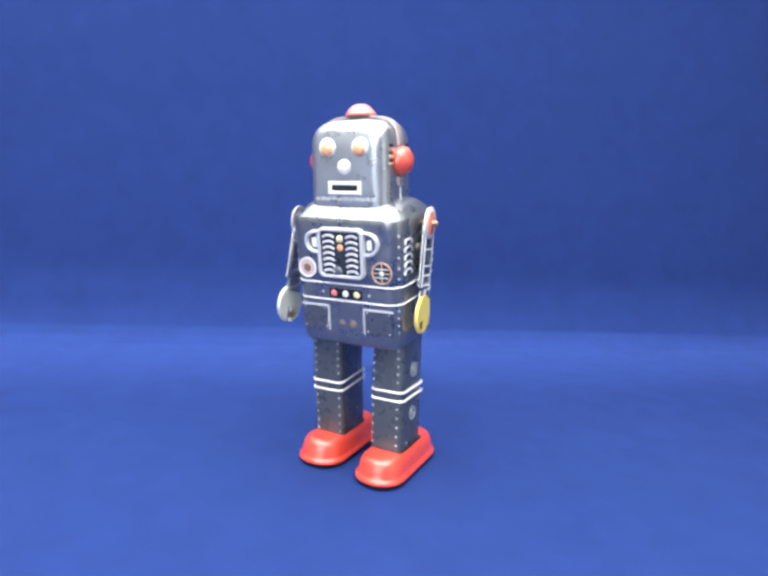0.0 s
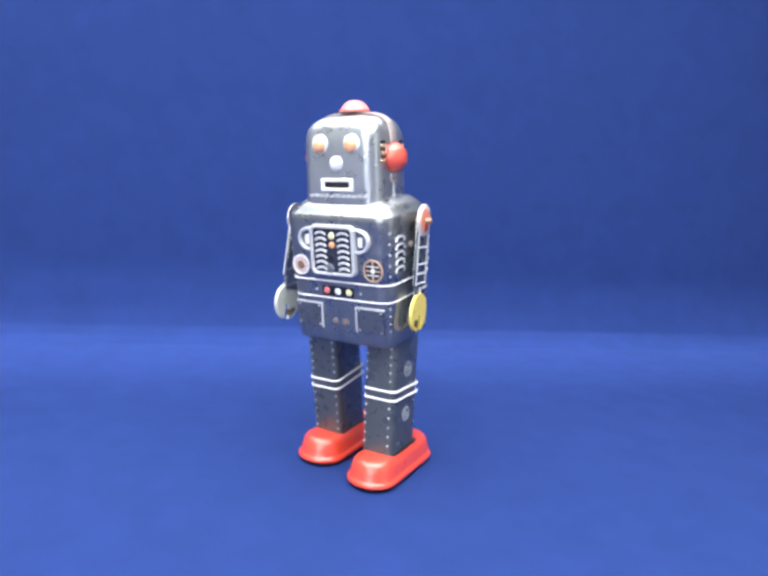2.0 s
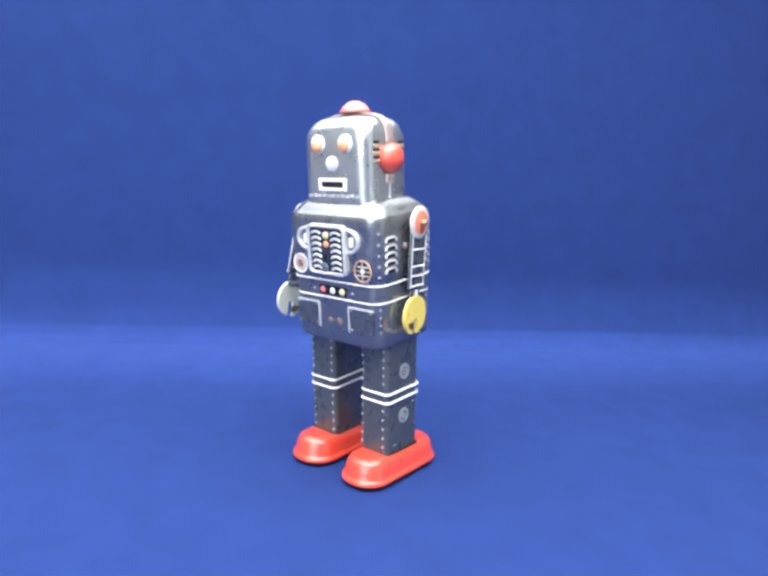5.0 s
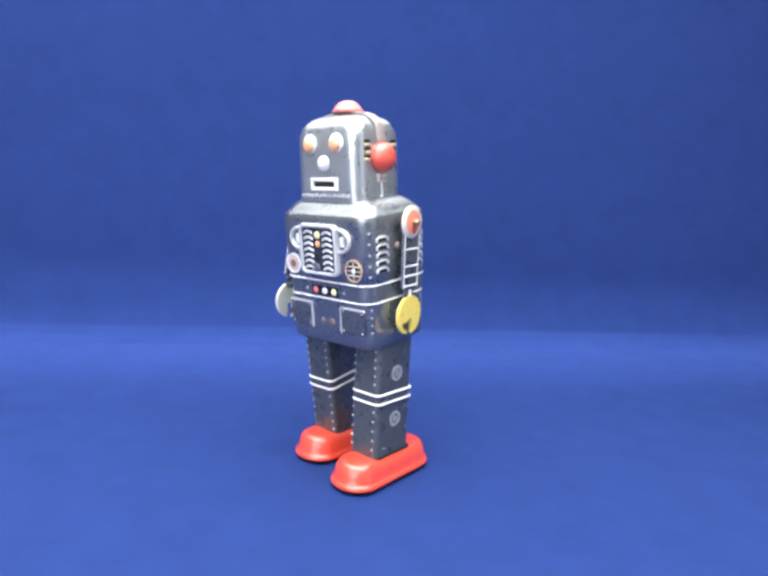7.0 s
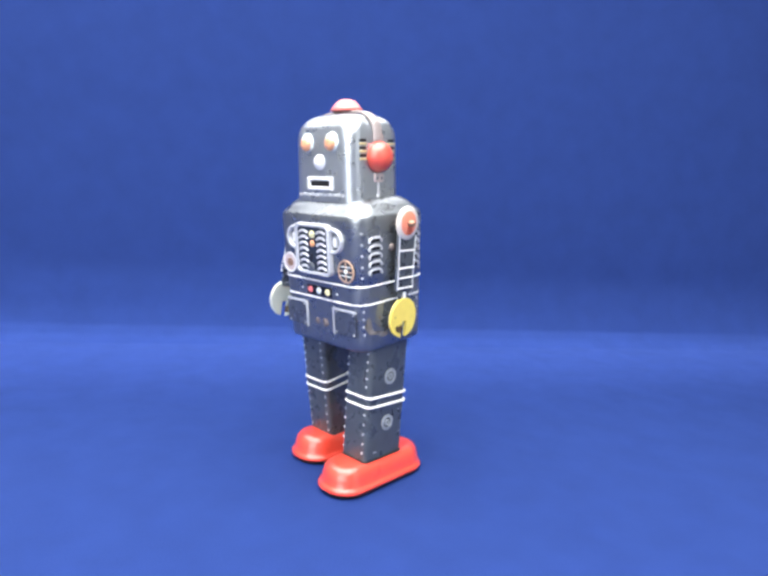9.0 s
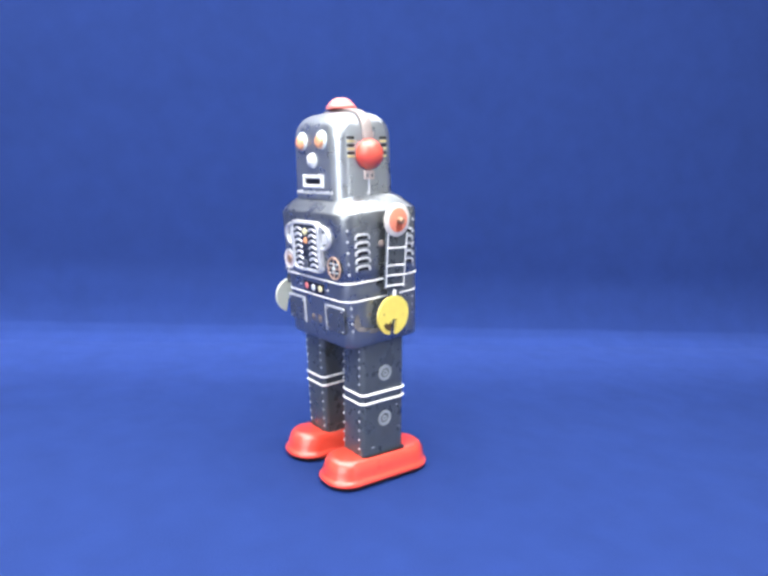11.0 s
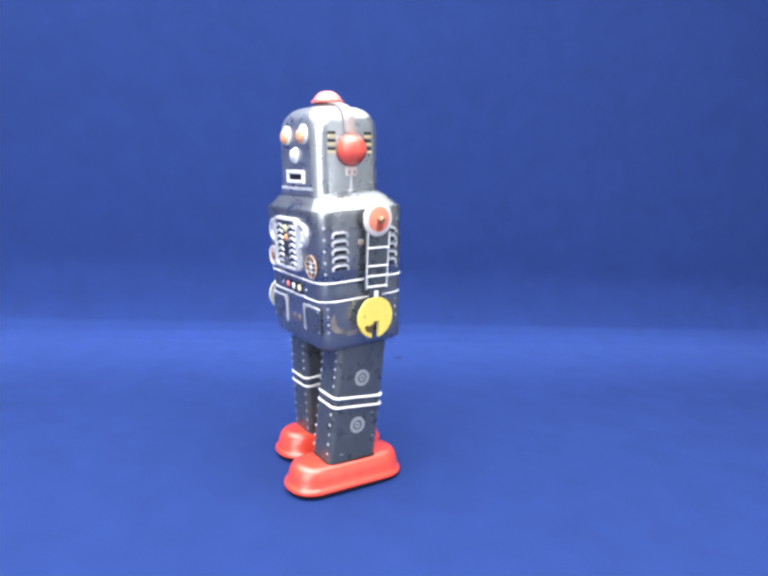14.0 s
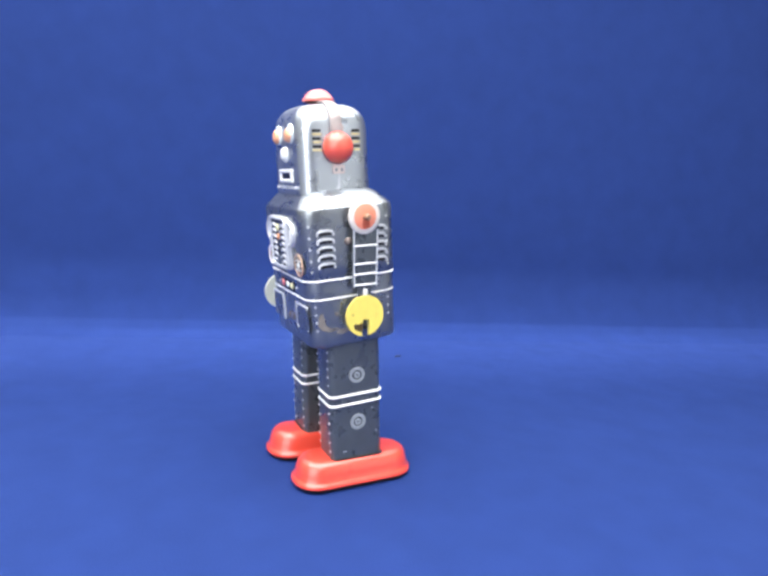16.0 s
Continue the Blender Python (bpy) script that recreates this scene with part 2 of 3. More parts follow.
LEAN = 6.0
TL = Matrix.Translation((0, -0.022, 0.13)) @ pose(0, 0, 0, LEAN) @ Matrix.Translation((0, 0.022, -0.13))
HL = Matrix.Translation((0, -0.0208, 0.19)) @ pose(0, 0, 0, 4.5) @ Matrix.Translation((0, 0.0208, -0.19))
CY, HY = 7.6, 27.6


def torso_half(z):
    """Half width, half depth of the torso at a height, mm."""
    f = (z - 97) / 63.0
    return 35.1 + 1.6 * f, HY - 0.6 + 0.9 * f


def front_y(z):
    return CY - torso_half(z)[1]


def build_torso():
    levels = []
    for z, ins in ((88.7, 2.2), (88.85, 1.0), (89.5, 0.3), (90.6, 0.0), (96.0, 0.0)):
        hx, hy = torso_half(z)
        levels.append((z, 0, CY, hx - ins, hy - ins, 9))
    for z in (106, 116.5, 126.0):
        levels.append((z, 0, CY, *torso_half(z), 9))
    hx, hy = torso_half(127)
    levels += [(127.0, 0, CY, hx - 0.1, hy - 0.1, 9), (127.6, 0, CY, hx + 0.5, hy + 0.5, 9.5)]
    for z in (136, 146, 156, 164):
        hx, hy = torso_half(z)
        levels.append((z, 0, CY, hx + 0.5, hy + 0.5, 9.5))
    hx, hy = torso_half(164)
    for z, ins in ((166.6, 0.0), (167.3, 0.3), (167.9, 1.0), (169.6, 2.4), (171.4, 3.9), (173.2, 5.6), (174.8, 7.5), (176.0, 10.0), (176.9, 13.0), (177.5, 16.2)):
        levels.append((z, 0, CY, hx + 0.5 - ins, hy + 0.5 - ins, 10.5))
    levels.append((178.0, 0, CY, 18, 10, 8))
    return part("torso", loft(levels, 8), TIN, robot, "dark grey-blue lithographed tin torso", TL, 50)


torso = build_torso()


def band(name, z, hx, hy, cx, cy, r, w, mat, parent, m, label=""):
    pts = [(cx + x, cy + y, z) for x, y in ring_points(hx, hy, r, 8)]
    return part(name, tube(pts, w, True, 6, 1.0), mat, parent, label, m)


for z in (127.7, 117.0):
    hx, hy = torso_half(z)
    e = 0.35 if z > 120 else -0.1
    band("belt_line", z, hx + e, hy + e, 0, CY, 9.2, 0.62, WHITE, torso, TL, "thin white belt line")


# chest grille
def chest():
    y = front_y(147) - 0.4
    base = TL @ on_front(-0.4, 147.0, y, -0.5)
    at = base @ pose(0, 0, 0.0018)
    part("grille_box", plate(ring_points(15.2, 14.6, 3.8), 1.9), TIN, torso, "raised grey grille box", base)
    outer = ring_points(15.8, 15.2, 4.0)
    inner = ring_points(13.2, 12.9, 2.4)
    part("grille_panel", plate(ring_points(14.2, 13.8, 3), 0.5), PANEL, torso, "dark grille panel", at)
    part("grille_frame", frame_plate(outer, inner, 3.4), SILVER, torso, "pale silver grille frame", base)
    for s in (-1, 1):
        arc_o, arc_i = [], []
        for k in range(13):
            a = radians(-90 + 180 * k / 12)
            arc_o.append((s * (15.0 + 10.4 * max(0, math.cos(a)) ** 0.75), 7.5 * math.sin(a) + 6.0))
            arc_i.append((s * (15.0 + 8.0 * max(0, math.cos(a)) ** 0.75), 5.5 * math.sin(a) + 6.0))
        part("grille_handle", frame_plate(arc_o, arc_i, 2.3), SILVER, torso, "pale silver side handle", base)
        part("handle_window", plate(shift(ring_points(1.5, 3.0, 1.0, 3), s * 18.8, 5.6), 1.4), WHITE, torso, "small white window", base)
        for k in range(7):
            z = 10.2 - 3.5 * k
            pts = [(s * 7.9 + 3.7 * math.cos(radians(a)), z - 1.2 + 1.7 * math.sin(radians(a)), 0.7) for a in range(10, 171, 20)]
            part("louvre", tube(pts, 0.8, False, 6), SILVER, torso, "", at)
    part("grille_lamp", lathe([(2.3, 0.4), (2.0, 1.3), (1.0, 1.8), (0, 1.95)], 16), LAMP_YELLOW, torso, "yellow grille lamp", at @ pose(0, 0.0088, 0))
    part("grille_lamp", lathe([(2.1, 0.4), (1.8, 1.2), (0.9, 1.6), (0, 1.7)], 16), ORANGE, torso, "orange grille lamp", at @ pose(0, 0.0035, 0))
    part("key_slot", plate(ring_points(1.3, 2.2, 0.8, 3), 0.75), BLACK, torso, "black key slot", at @ pose(-0.0012, -0.0045, 0))
    part("grille_disc", lathe([(3.4, 0.3), (3.4, 0.9), (2.8, 1.2), (0, 1.2)], 20), TIN, torso, "grey round disc", at @ pose(-0.0025, -0.0112, 0))


chest()


def gauge(x, z, r, ring_mat, dial_mat, cross, label):
    y = front_y(z) - 0.45
    at = TL @ on_front(x, z, y, -0.5)
    g = part("gauge", lathe([(r, 0), (r, 0.35), (0, 0.4)], 28), dial_mat, torso, label, at)
    part("gauge_ring", lathe([(r - 0.9, 0.3), (r - 0.8, 0.7), (r, 0.7), (r + 0.1, 0.1)], 28), ring_mat, g, "", at)
    if cross:
        part("gauge_bar", plate(ring_points(r - 1, 0.32, 0.2, 2), 0.65), ring_mat, g, "", at)
        part("gauge_bar", plate(ring_points(0.32, r - 1, 0.2, 2), 0.7), ring_mat, g, "", at)
        for dz in (-2.6, 2.6):
            part("gauge_bar", plate(shift(ring_points(r - 2.2, 0.28, 0.2, 2), 0, dz), 0.62), LAMP_WHITE, g, "", at)
        part("gauge_hub", lathe([(1.5, 0.4), (1.3, 0.9), (0, 0.95)], 16), LAMP_WHITE, g, "", at)
    else:
        part("gauge_hub", lathe([(2.7, 0.35), (2.5, 0.8), (0, 0.85)], 16), BROWN, g, "dark red hub", at)


gauge(25.7, 136.4, 6.6, COPPER, PANEL, True, "dark dial with copper cross lines")
gauge(-25.7, 136.4, 6.2, WHITE, material("pale_pink_dial", (0.54, 0.45, 0.45), 0.4, 0, 0.3), False, "pale pink dial with dark hub")


def lamp_panel():
    z = 121.6
    at = TL @ on_front(0.2, z, front_y(z) - 0.05, -0.5)
    p = part("lamp_panel", plate(ring_points(11.4, 3.0, 0.5, 2), 0.4), BLACK, torso, "black strip with three lamps", at)
    for x, mat, lab in ((-7.9, LAMP_RED, "red lamp"), (0, LAMP_WHITE, "white lamp"), (7.8, LAMP_YELLOW, "yellow lamp")):
        part("lamp", lathe([(2.2, 0.3), (1.9, 0.9), (1.1, 1.2), (0, 1.3)], 18), mat, p, lab, at @ pose(x * MM, 0, 0))
    for x in (-15.8, 15.8):
        part("rivet", lathe([(0.8, 0), (0.6, 0.4), (0, 0.5)], 10), SILVER, torso, "", at @ pose(x * MM, 0, 0))


lamp_panel()


def hatches():
    for s in (-1, 1):
        at = TL @ on_front(s * 22.0, 105.2, front_y(105.2) + 0.1, -0.5)
        h = part("hatch", plate(ring_points(9.6, 7.6, 1.0, 3), 0.7), TIN_HATCH, torso, "raised dark hatch with white edge lines", at)
        part("hatch_line", plate(shift(ring_points(10.0, 0.55, 0.3, 2), 0, 7.7), 0.9), SILVER, h, "", at)
        part("hatch_line", plate(shift(ring_points(0.55, 7.9, 0.3, 2), -s * 9.6, -0.2), 0.9), SILVER, h, "", at)
        for dx in (-7.4, 7.4):
            for dz in (-6, 6):
                part("rivet", lathe([(0.65, 0.6), (0.45, 0.95), (0, 1.05)], 8), SILVER, h, "", at @ pose(dx * MM, dz * MM, 0))


hatches()
RUST = material("rusty_scuff", (0.20, 0.165, 0.155), 0.6, 0.3, 0.0, 0.35, 500)
for bx, br in ((-3.4, 2.3), (4.2, 2.8)):
    part("scuffed_bump", lathe([(br, 0), (br * 0.8, 0.3), (0, 0.5)], 14), RUST, torso, "rusty scuffed bump", TL @ on_front(bx, 102.5, front_y(102.5) + 0.1, -0.5))


WORN = material("worn_bare_patch", (0.235, 0.21, 0.19), 0.45, 0.4, 0.1, 0.5, 260, 0.3, 300, (0.13, 0.12, 0.12), 0.1, 180)


def worn_patches():
    for y, z, big, pts in ((-9.5, 104.6, 1.3, [(-4.2, 2.4), (-4.8, -1.5), (-3.0, -4.0), (0.4, -5.0), (4.4, -4.6), (4.6, -3.6), (1.2, -3.4), (-1.2, -2.0), (-1.6, 1.0), (-2.6, 4.0)]),
                           (-4.6, 108.0, 1.0, [(-1.0, -0.6), (0.6, -1.4), (1.6, 0.5), (0.6, 0.9), (-0.6, 1.2)]),
                           (-1.5, 97.5, 1.2, [(-3.0, -0.9), (0.6, -1.4), (3.6, -0.5), (2.6, 0.9), (-0.6, 1.2), (-2.4, 0.6)])):
        part("worn_patch", plate([(x * big, v * big) for x, v in pts], 0.16, 0.06), WORN, torso, "worn bare patch in the paint", TL @ on_side(y, z, torso_half(z)[0] - 0.02, 1))


worn_patches()


def torso_rivets():
    for sx in (-1, 1):
        for sy, zs in ((-1, (158, 151.7, 145.4, 139.1, 132.9, 113.2, 108.6, 104, 99.4)), (1, (160, 153, 146, 139, 132.5, 113, 108, 103))):
            for z in zs:
                hx, hy = torso_half(z)
                e = 0.5 if z > 127 else 0.0
                a = radians(54 if sy < 0 else 74)
                x = hx + e - 9 + 9 * math.sin(a) - 0.2
                y = hy + e - 9 + 9 * math.cos(a) - 0.2
                m = TL @ look((sx * x * MM, (CY + sy * y) * MM, z * MM), (sx * (x - math.sin(a)) * MM, (CY + sy * (y - math.cos(a))) * MM, z * MM))
                part("rivet", lathe([(0.85, 0), (0.65, 0.4), (0, 0.5)], 10), SILVER, torso, "", m)


torso_rivets()


def hood(w, h):
    """A pressed louvre: a flat-topped arch of rounded metal with short legs."""
    pts = []
    for k in range(17):
        a = radians(180 * k / 16)
        c, v = math.cos(a), math.sin(a)
        pts.append((w * math.copysign(abs(c) ** 0.7, c), h * v ** 0.6 - h * 0.55, 0.35))
    return tube(pts, 0.72, False, 6)


def side_louvres():
    for s in (-1, 1):
        for y0 in (-8.2, 23.4):
            for k in range(5):
                z = 154.0 - 4.5 * k
                x = torso_half(z)[0] + 0.45
                at = TL @ on_side(y0, z, s * x, s)
                part("side_louvre", hood(4.7, 2.7), SILVER, torso, "", at, 60)
                part("louvre_slot", plate(shift(ring_points(3.9, 0.75, 0.6, 3), 0, -0.55), 0.12, 0.04), BLACK, torso, "dark slot under the louvre", at)


side_louvres()
for s in (-1, 1):
    part("side_knob", lathe([(2.3, 0), (2.2, 0.9), (1.6, 1.5), (0, 1.7)], 16), RUST, torso, "small worn knob beside the arm", TL @ on_side(5.0, 148.2, s * (torso_half(148)[0] + 0.3), s))


# head
HCY = 0.9


def head_half(z):
    """Half width and half depth of the head at a height, mm."""
    return 26.0 - 0.5 * (z - 178) / 40, 21.7


def build_head():
    levels = [(174.5, 0, HCY, 26.1, 21.7, 8)]
    for z in (180, 190, 200, 208):
        levels.append((z, 0, HCY, *head_half(z), 8.5))
    hx, hy = head_half(210)
    for k in range(0, 7):
        a = radians(15 * k)
        levels.append((210.5 + 13.3 * math.sin(a), 0, HCY, hx - 11.6 * (1 - math.cos(a)), hy - 10.6 * (1 - math.cos(a)), 9.0))
    levels.append((224.6, 0, HCY, 9, 6, 5))
    return part("head", narrow_back(loft(levels, 8), 0, HCY, 21, 0.11), HEAD_TIN, robot, "grey-blue tin head", HL, 50)


head = build_head()
FY = HCY - 21.7


def face():
    for s in (-1, 1):
        at = HL @ on_front(s * 10.9, 208.2, FY)
        part("eye_plate", lathe([(5.5, -0.2), (5.3, 0.8), (4.6, 1.2), (0, 1.3)], 26), LAMP_WHITE, head, "round pale eye plate", at)
        part("eye", lathe([(4.1, 0.4), (4.0, 1.7), (3.3, 2.9), (1.9, 3.5), (0, 3.7)], 24), EYE, head, "domed orange eye", at @ pose(-s * 0.0002, -0.0010, 0))
    part("nose", lathe([(4.5, -0.2), (4.3, 0.9), (3.3, 2.2), (1.7, 2.9), (0, 3.1)], 26), WHITE, head, "domed white nose", HL @ on_front(0, 197.0, FY))
    at = HL @ on_front(0, 185.0, FY + 0.05)
    part("mouth_frame", frame_plate(ring_points(11.2, 3.9, 0.6), ring_points(8.6, 1.6, 0.3), 1.3), WHITE, head, "white rectangular mouth frame", at)
    part("mouth_slot", plate(ring_points(8.9, 1.9, 0.3, 2), 0.25), BLACK, head, "black mouth slot", at)
    for k in range(11):
        part("neck_tab", plate(ring_points(1.2 + 0.25 * (k % 3), 0.8 + 0.2 * (k % 2), 0.5, 3), 0.35, 0.1), SILVER, head, "", HL @ on_front(-19 + 3.8 * k, 178.4 + 0.3 * (k % 2), FY))


face()


def ears():
    for s in (-1, 1):
        at = HL @ on_side(0.8, 199.8, s * 25.4, s)
        part("earphone", lathe([(8.6, 0), (8.9, 1.0), (8.5, 2.8), (7.4, 5.0), (5.6, 6.8), (3.1, 7.9), (0, 8.3)], 32), EAR_RED, head, "domed red earphone", at if s > 0 else HL @ on_side(-0.8, 199.8, -26.2, s))
        part("ear_clip", plate(shift(ring_points(3.5, 2.6, 0.6, 3), 0, -11.6), 1.2), BRACKET, head, "pale pink ear bracket", at)
        for dx in (-1.7, 1.7):
            part("bracket_hole", plate(shift(ring_points(0.7, 1.0, 0.4, 3), dx, -12.0), 1.35, 0.05), TIN, head, "", at)
        part("side_seam", plate(shift(ring_points(0.45, 5.0, 0.3, 2), 0, -18.6), 0.7), SILVER, head, "pale folded seam", at)
        part("ear_clip", plate(shift(ring_points(3.4, 2.2, 0.6, 3), 0, 9.6), 1.4), PINK, head, "faded red clip", at)
        for sy in (-1, 1):
            for k in range(3):
                z = 8.2 - 4.2 * k
                part("vent_slit", plate(shift(ring_points(2.5, 0.8, 0.5, 3), (11.4 if sy < 0 else -12.0) * s, z + 0.9), 0.8), BLACK, head, "black vent slit", at @ pose(0, 0, -0.001 if sy < 0 else 0))
                part("vent_lip", plate(shift(ring_points(2.5, 0.6, 0.4, 3), (11.4 if sy < 0 else -12.0) * s, z - 1.0), 1.1), GOLD, head, "gold vent lip", at @ pose(0, 0, -0.001 if sy < 0 else 0))
        part("seam_clip", lathe([(1.2, 0), (0.9, 0.7), (0, 0.9)], 10), SILVER, head, "", HL @ on_side(0.0, 177.6, s * 26.0, s))
    pts = []
    for k in range(25):
        a = radians(180 * k / 24)
        c, sn = math.cos(a), math.sin(a)
        x = 26.4 * (abs(c) ** 0.55) * (1 if c > 0 else -1)
        z = 209 + 16.6 * (sn ** 0.75 if sn > 0 else 0)
        pts.append((x, 0.2, z))
    bm = bmesh.new()
    rows = []
    for i, p in enumerate(pts):
        q = Vector(pts[min(i + 1, 24)]) - Vector(pts[max(i - 1, 0)])
        nrm = Vector((q.z, 0, -q.x)).normalized()
        if nrm.dot(Vector(p) - Vector((0, 0, 200))) < 0:
            nrm = -nrm
        rows.append([bm.verts.new((Vector(p) + Vector((0, dy, 0)) + nrm * h) * MM) for dy, h in ((-3.4, -0.6), (-3.2, 0.5), (-2.4, 0.8), (2.4, 0.8), (3.2, 0.5), (3.4, -0.6))])
    for a, b in zip(rows, rows[1:]):
        for k in range(5):
            bm.faces.new((a[k], a[k + 1], b[k + 1], b[k]))
    part("headband", bm, PINK, head, "faded red headband over the crown", HL)
    part("crown_cap", lathe([(8.6, 0), (9.3, 0.5), (9.2, 1.5), (8.2, 2.1), (7.2, 3.8), (5.2, 5.6), (2.8, 6.6), (0, 6.9)], 32), PALE_RED, head, "domed pale red cap", HL @ pose(0, 0.0006, 0.2263))


ears()


RUST2 = material("worn_yellow_patch", (0.10, 0.065, 0.025), 0.6, 0.2, 0.0, 0.7, 700)
SMEAR = material("rusty_red_smear", (0.46, 0.09, 0.05), 0.5, 0.1, 0.1, 0.5, 500)


# arms: a flat plate hung from a shoulder disc; s = 1 the toy's left arm
SH = {1: (38.6, 11.0, 163.8), -1: (-41.9, 0.6, 163.4)}
ARM_SWING, ARM_OUT = {1: 1.0, -1: -10.5}, {1: -1.8, -1: 0.4}


def build_arm(s):
    sx, sy, sz = SH[s]
    at = on_side(0, 0, s * 1.6, s)
    w0, w1 = 7.9, 7.4
    neck = 4.0 if s > 0 else 6.2
    out = [(-w0, 0), (w0, 0), (w1, -38), (neck, -40), (neck, -47), (-neck, -47), (-neck, -40), (-w1, -38)]
    arm = part("arm", plate(out, 1.4, 0.2), TIN_LEG if s > 0 else BARE, robot, "flat grey tin arm with white lines", at)
    back = on_side(0, 0, s * 1.5, s)
    part("arm_back", plate([(x * 0.97, y * 0.99) for x, y in out], 0.5, 0.1), BARE, arm, "pale bare tin inner face", back @ Matrix.Translation((0, 0, -0.0006)))
    for x in (-1, 1):
        part("arm_edge", tube([(x * w0 * 0.95, -6, 1.5), (x * w1 * 0.95, -38, 1.5)], 0.5, False, 6), SILVER, arm, "", at)
    for y in (-14.8, -25.0, -30.8, -36.8):
        part("arm_line", tube([(-w1, y, 1.5), (w1, y, 1.5)], 0.6, False, 6), WHITE, arm, "", at)
    part("wrist_line", plate(shift(ring_points(1.4, 4.2, 0.5, 3), 0, -43.5), 1.8), WHITE, arm, "", at)
    hub = at @ (pose(-0.0011, 0.0012, 0) if s > 0 else pose(0, 0, 0.0013))
    part("shoulder_disc", lathe([(9.6, 0.6), (9.6, 1.8), (9.2, 2.2), (7.0, 2.4), (6.9, 2.0), (0, 2.0)], 32), CREAM if s > 0 else SILVER, arm, "worn cream ringed shoulder disc", hub)
    part("shoulder_face", lathe([(7.3, 1.9), (6.9, 2.6), (4.6, 3.0), (0, 3.1)], 28), material("salmon_disc", (0.80, 0.26, 0.16), 0.4, 0, 0.3) if s > 0 else RED, arm, "salmon red shoulder face", hub)
    part("shoulder_axle", lathe([(1.6, -12), (1.6, 2.0), (0, 2.1)], 12), BROWN, arm, "thin metal axle", hub)
    part("shoulder_smear", plate([(-1.6, -6.2), (0.6, -6.6), (2.6, -5.2), (2.4, -1.0), (1.0, 0.8), (-1.4, -0.6), (-2.0, -3.4)], 3.2, 0.1), SMEAR, arm, "dark rusty smear below the pin", hub)
    part("shoulder_pin", lathe([(1.9, 2.8), (1.8, 5.6), (1.2, 6.4), (0, 6.5)], 14), BROWN, arm, "brown shoulder pin", hub)
    o = []
    R = 11.9
    for k in range(33):
        a = -90 + 12 + (336) * k / 32
        o.append((R * math.cos(radians(a)), -54.8 + R * math.sin(radians(a))))
    o = o + [(-1.4, -54.8 - 2.2), (2.8, -54.8 - 2.2)]
    bm = bmesh.new()
    top = [bm.verts.new((x * MM, y * MM, 0.0022)) for x, y in o]
    bot = [bm.verts.new((x * MM, y * MM, 0.0004)) for x, y in o]
    for i in range(len(o)):
        j = (i + 1) % len(o)
        bm.faces.new((bot[i], bot[j], top[j], top[i]))
    bm.faces.new(top)
    bm.faces.new(bot[::-1])
    part("claw", bm, YELLOW if s > 0 else PALE_HAND, arm, "flat claw hand with a slot", at)
    part("claw_scuff", plate([(-7.6, -59.8), (-6.0, -58.6), (-4.6, -59.6), (-2.2, -58.2), (-1.6, -60.6), (-2.0, -64.0), (-4.4, -63.4), (-6.6, -62.2)], 2.4, 0.1), RUST2, arm, "dark worn patch beside the slot", at)
    bm = bmesh.new()
    vs = [bm.verts.new((x * 0.985 * MM, (-54.8 + (y + 54.8) * 0.985) * MM, z)) for z in (0.0, 0.0004) for x, y in o]
    n = len(o)
    for i in range(n):
        j = (i + 1) % n
        bm.faces.new((vs[i], vs[j], vs[n + j], vs[n + i]))
    bm.faces.new(vs[:n][::-1])
    bm.faces.new(vs[n:])
    part("claw_back", bm, PALE_HAND, arm, "pale inner face of the claw", at)
    return arm


arms = {1: build_arm(1), -1: build_arm(-1)}

# legs and shoes
HIP = (0.0, 5.0, 85.0)


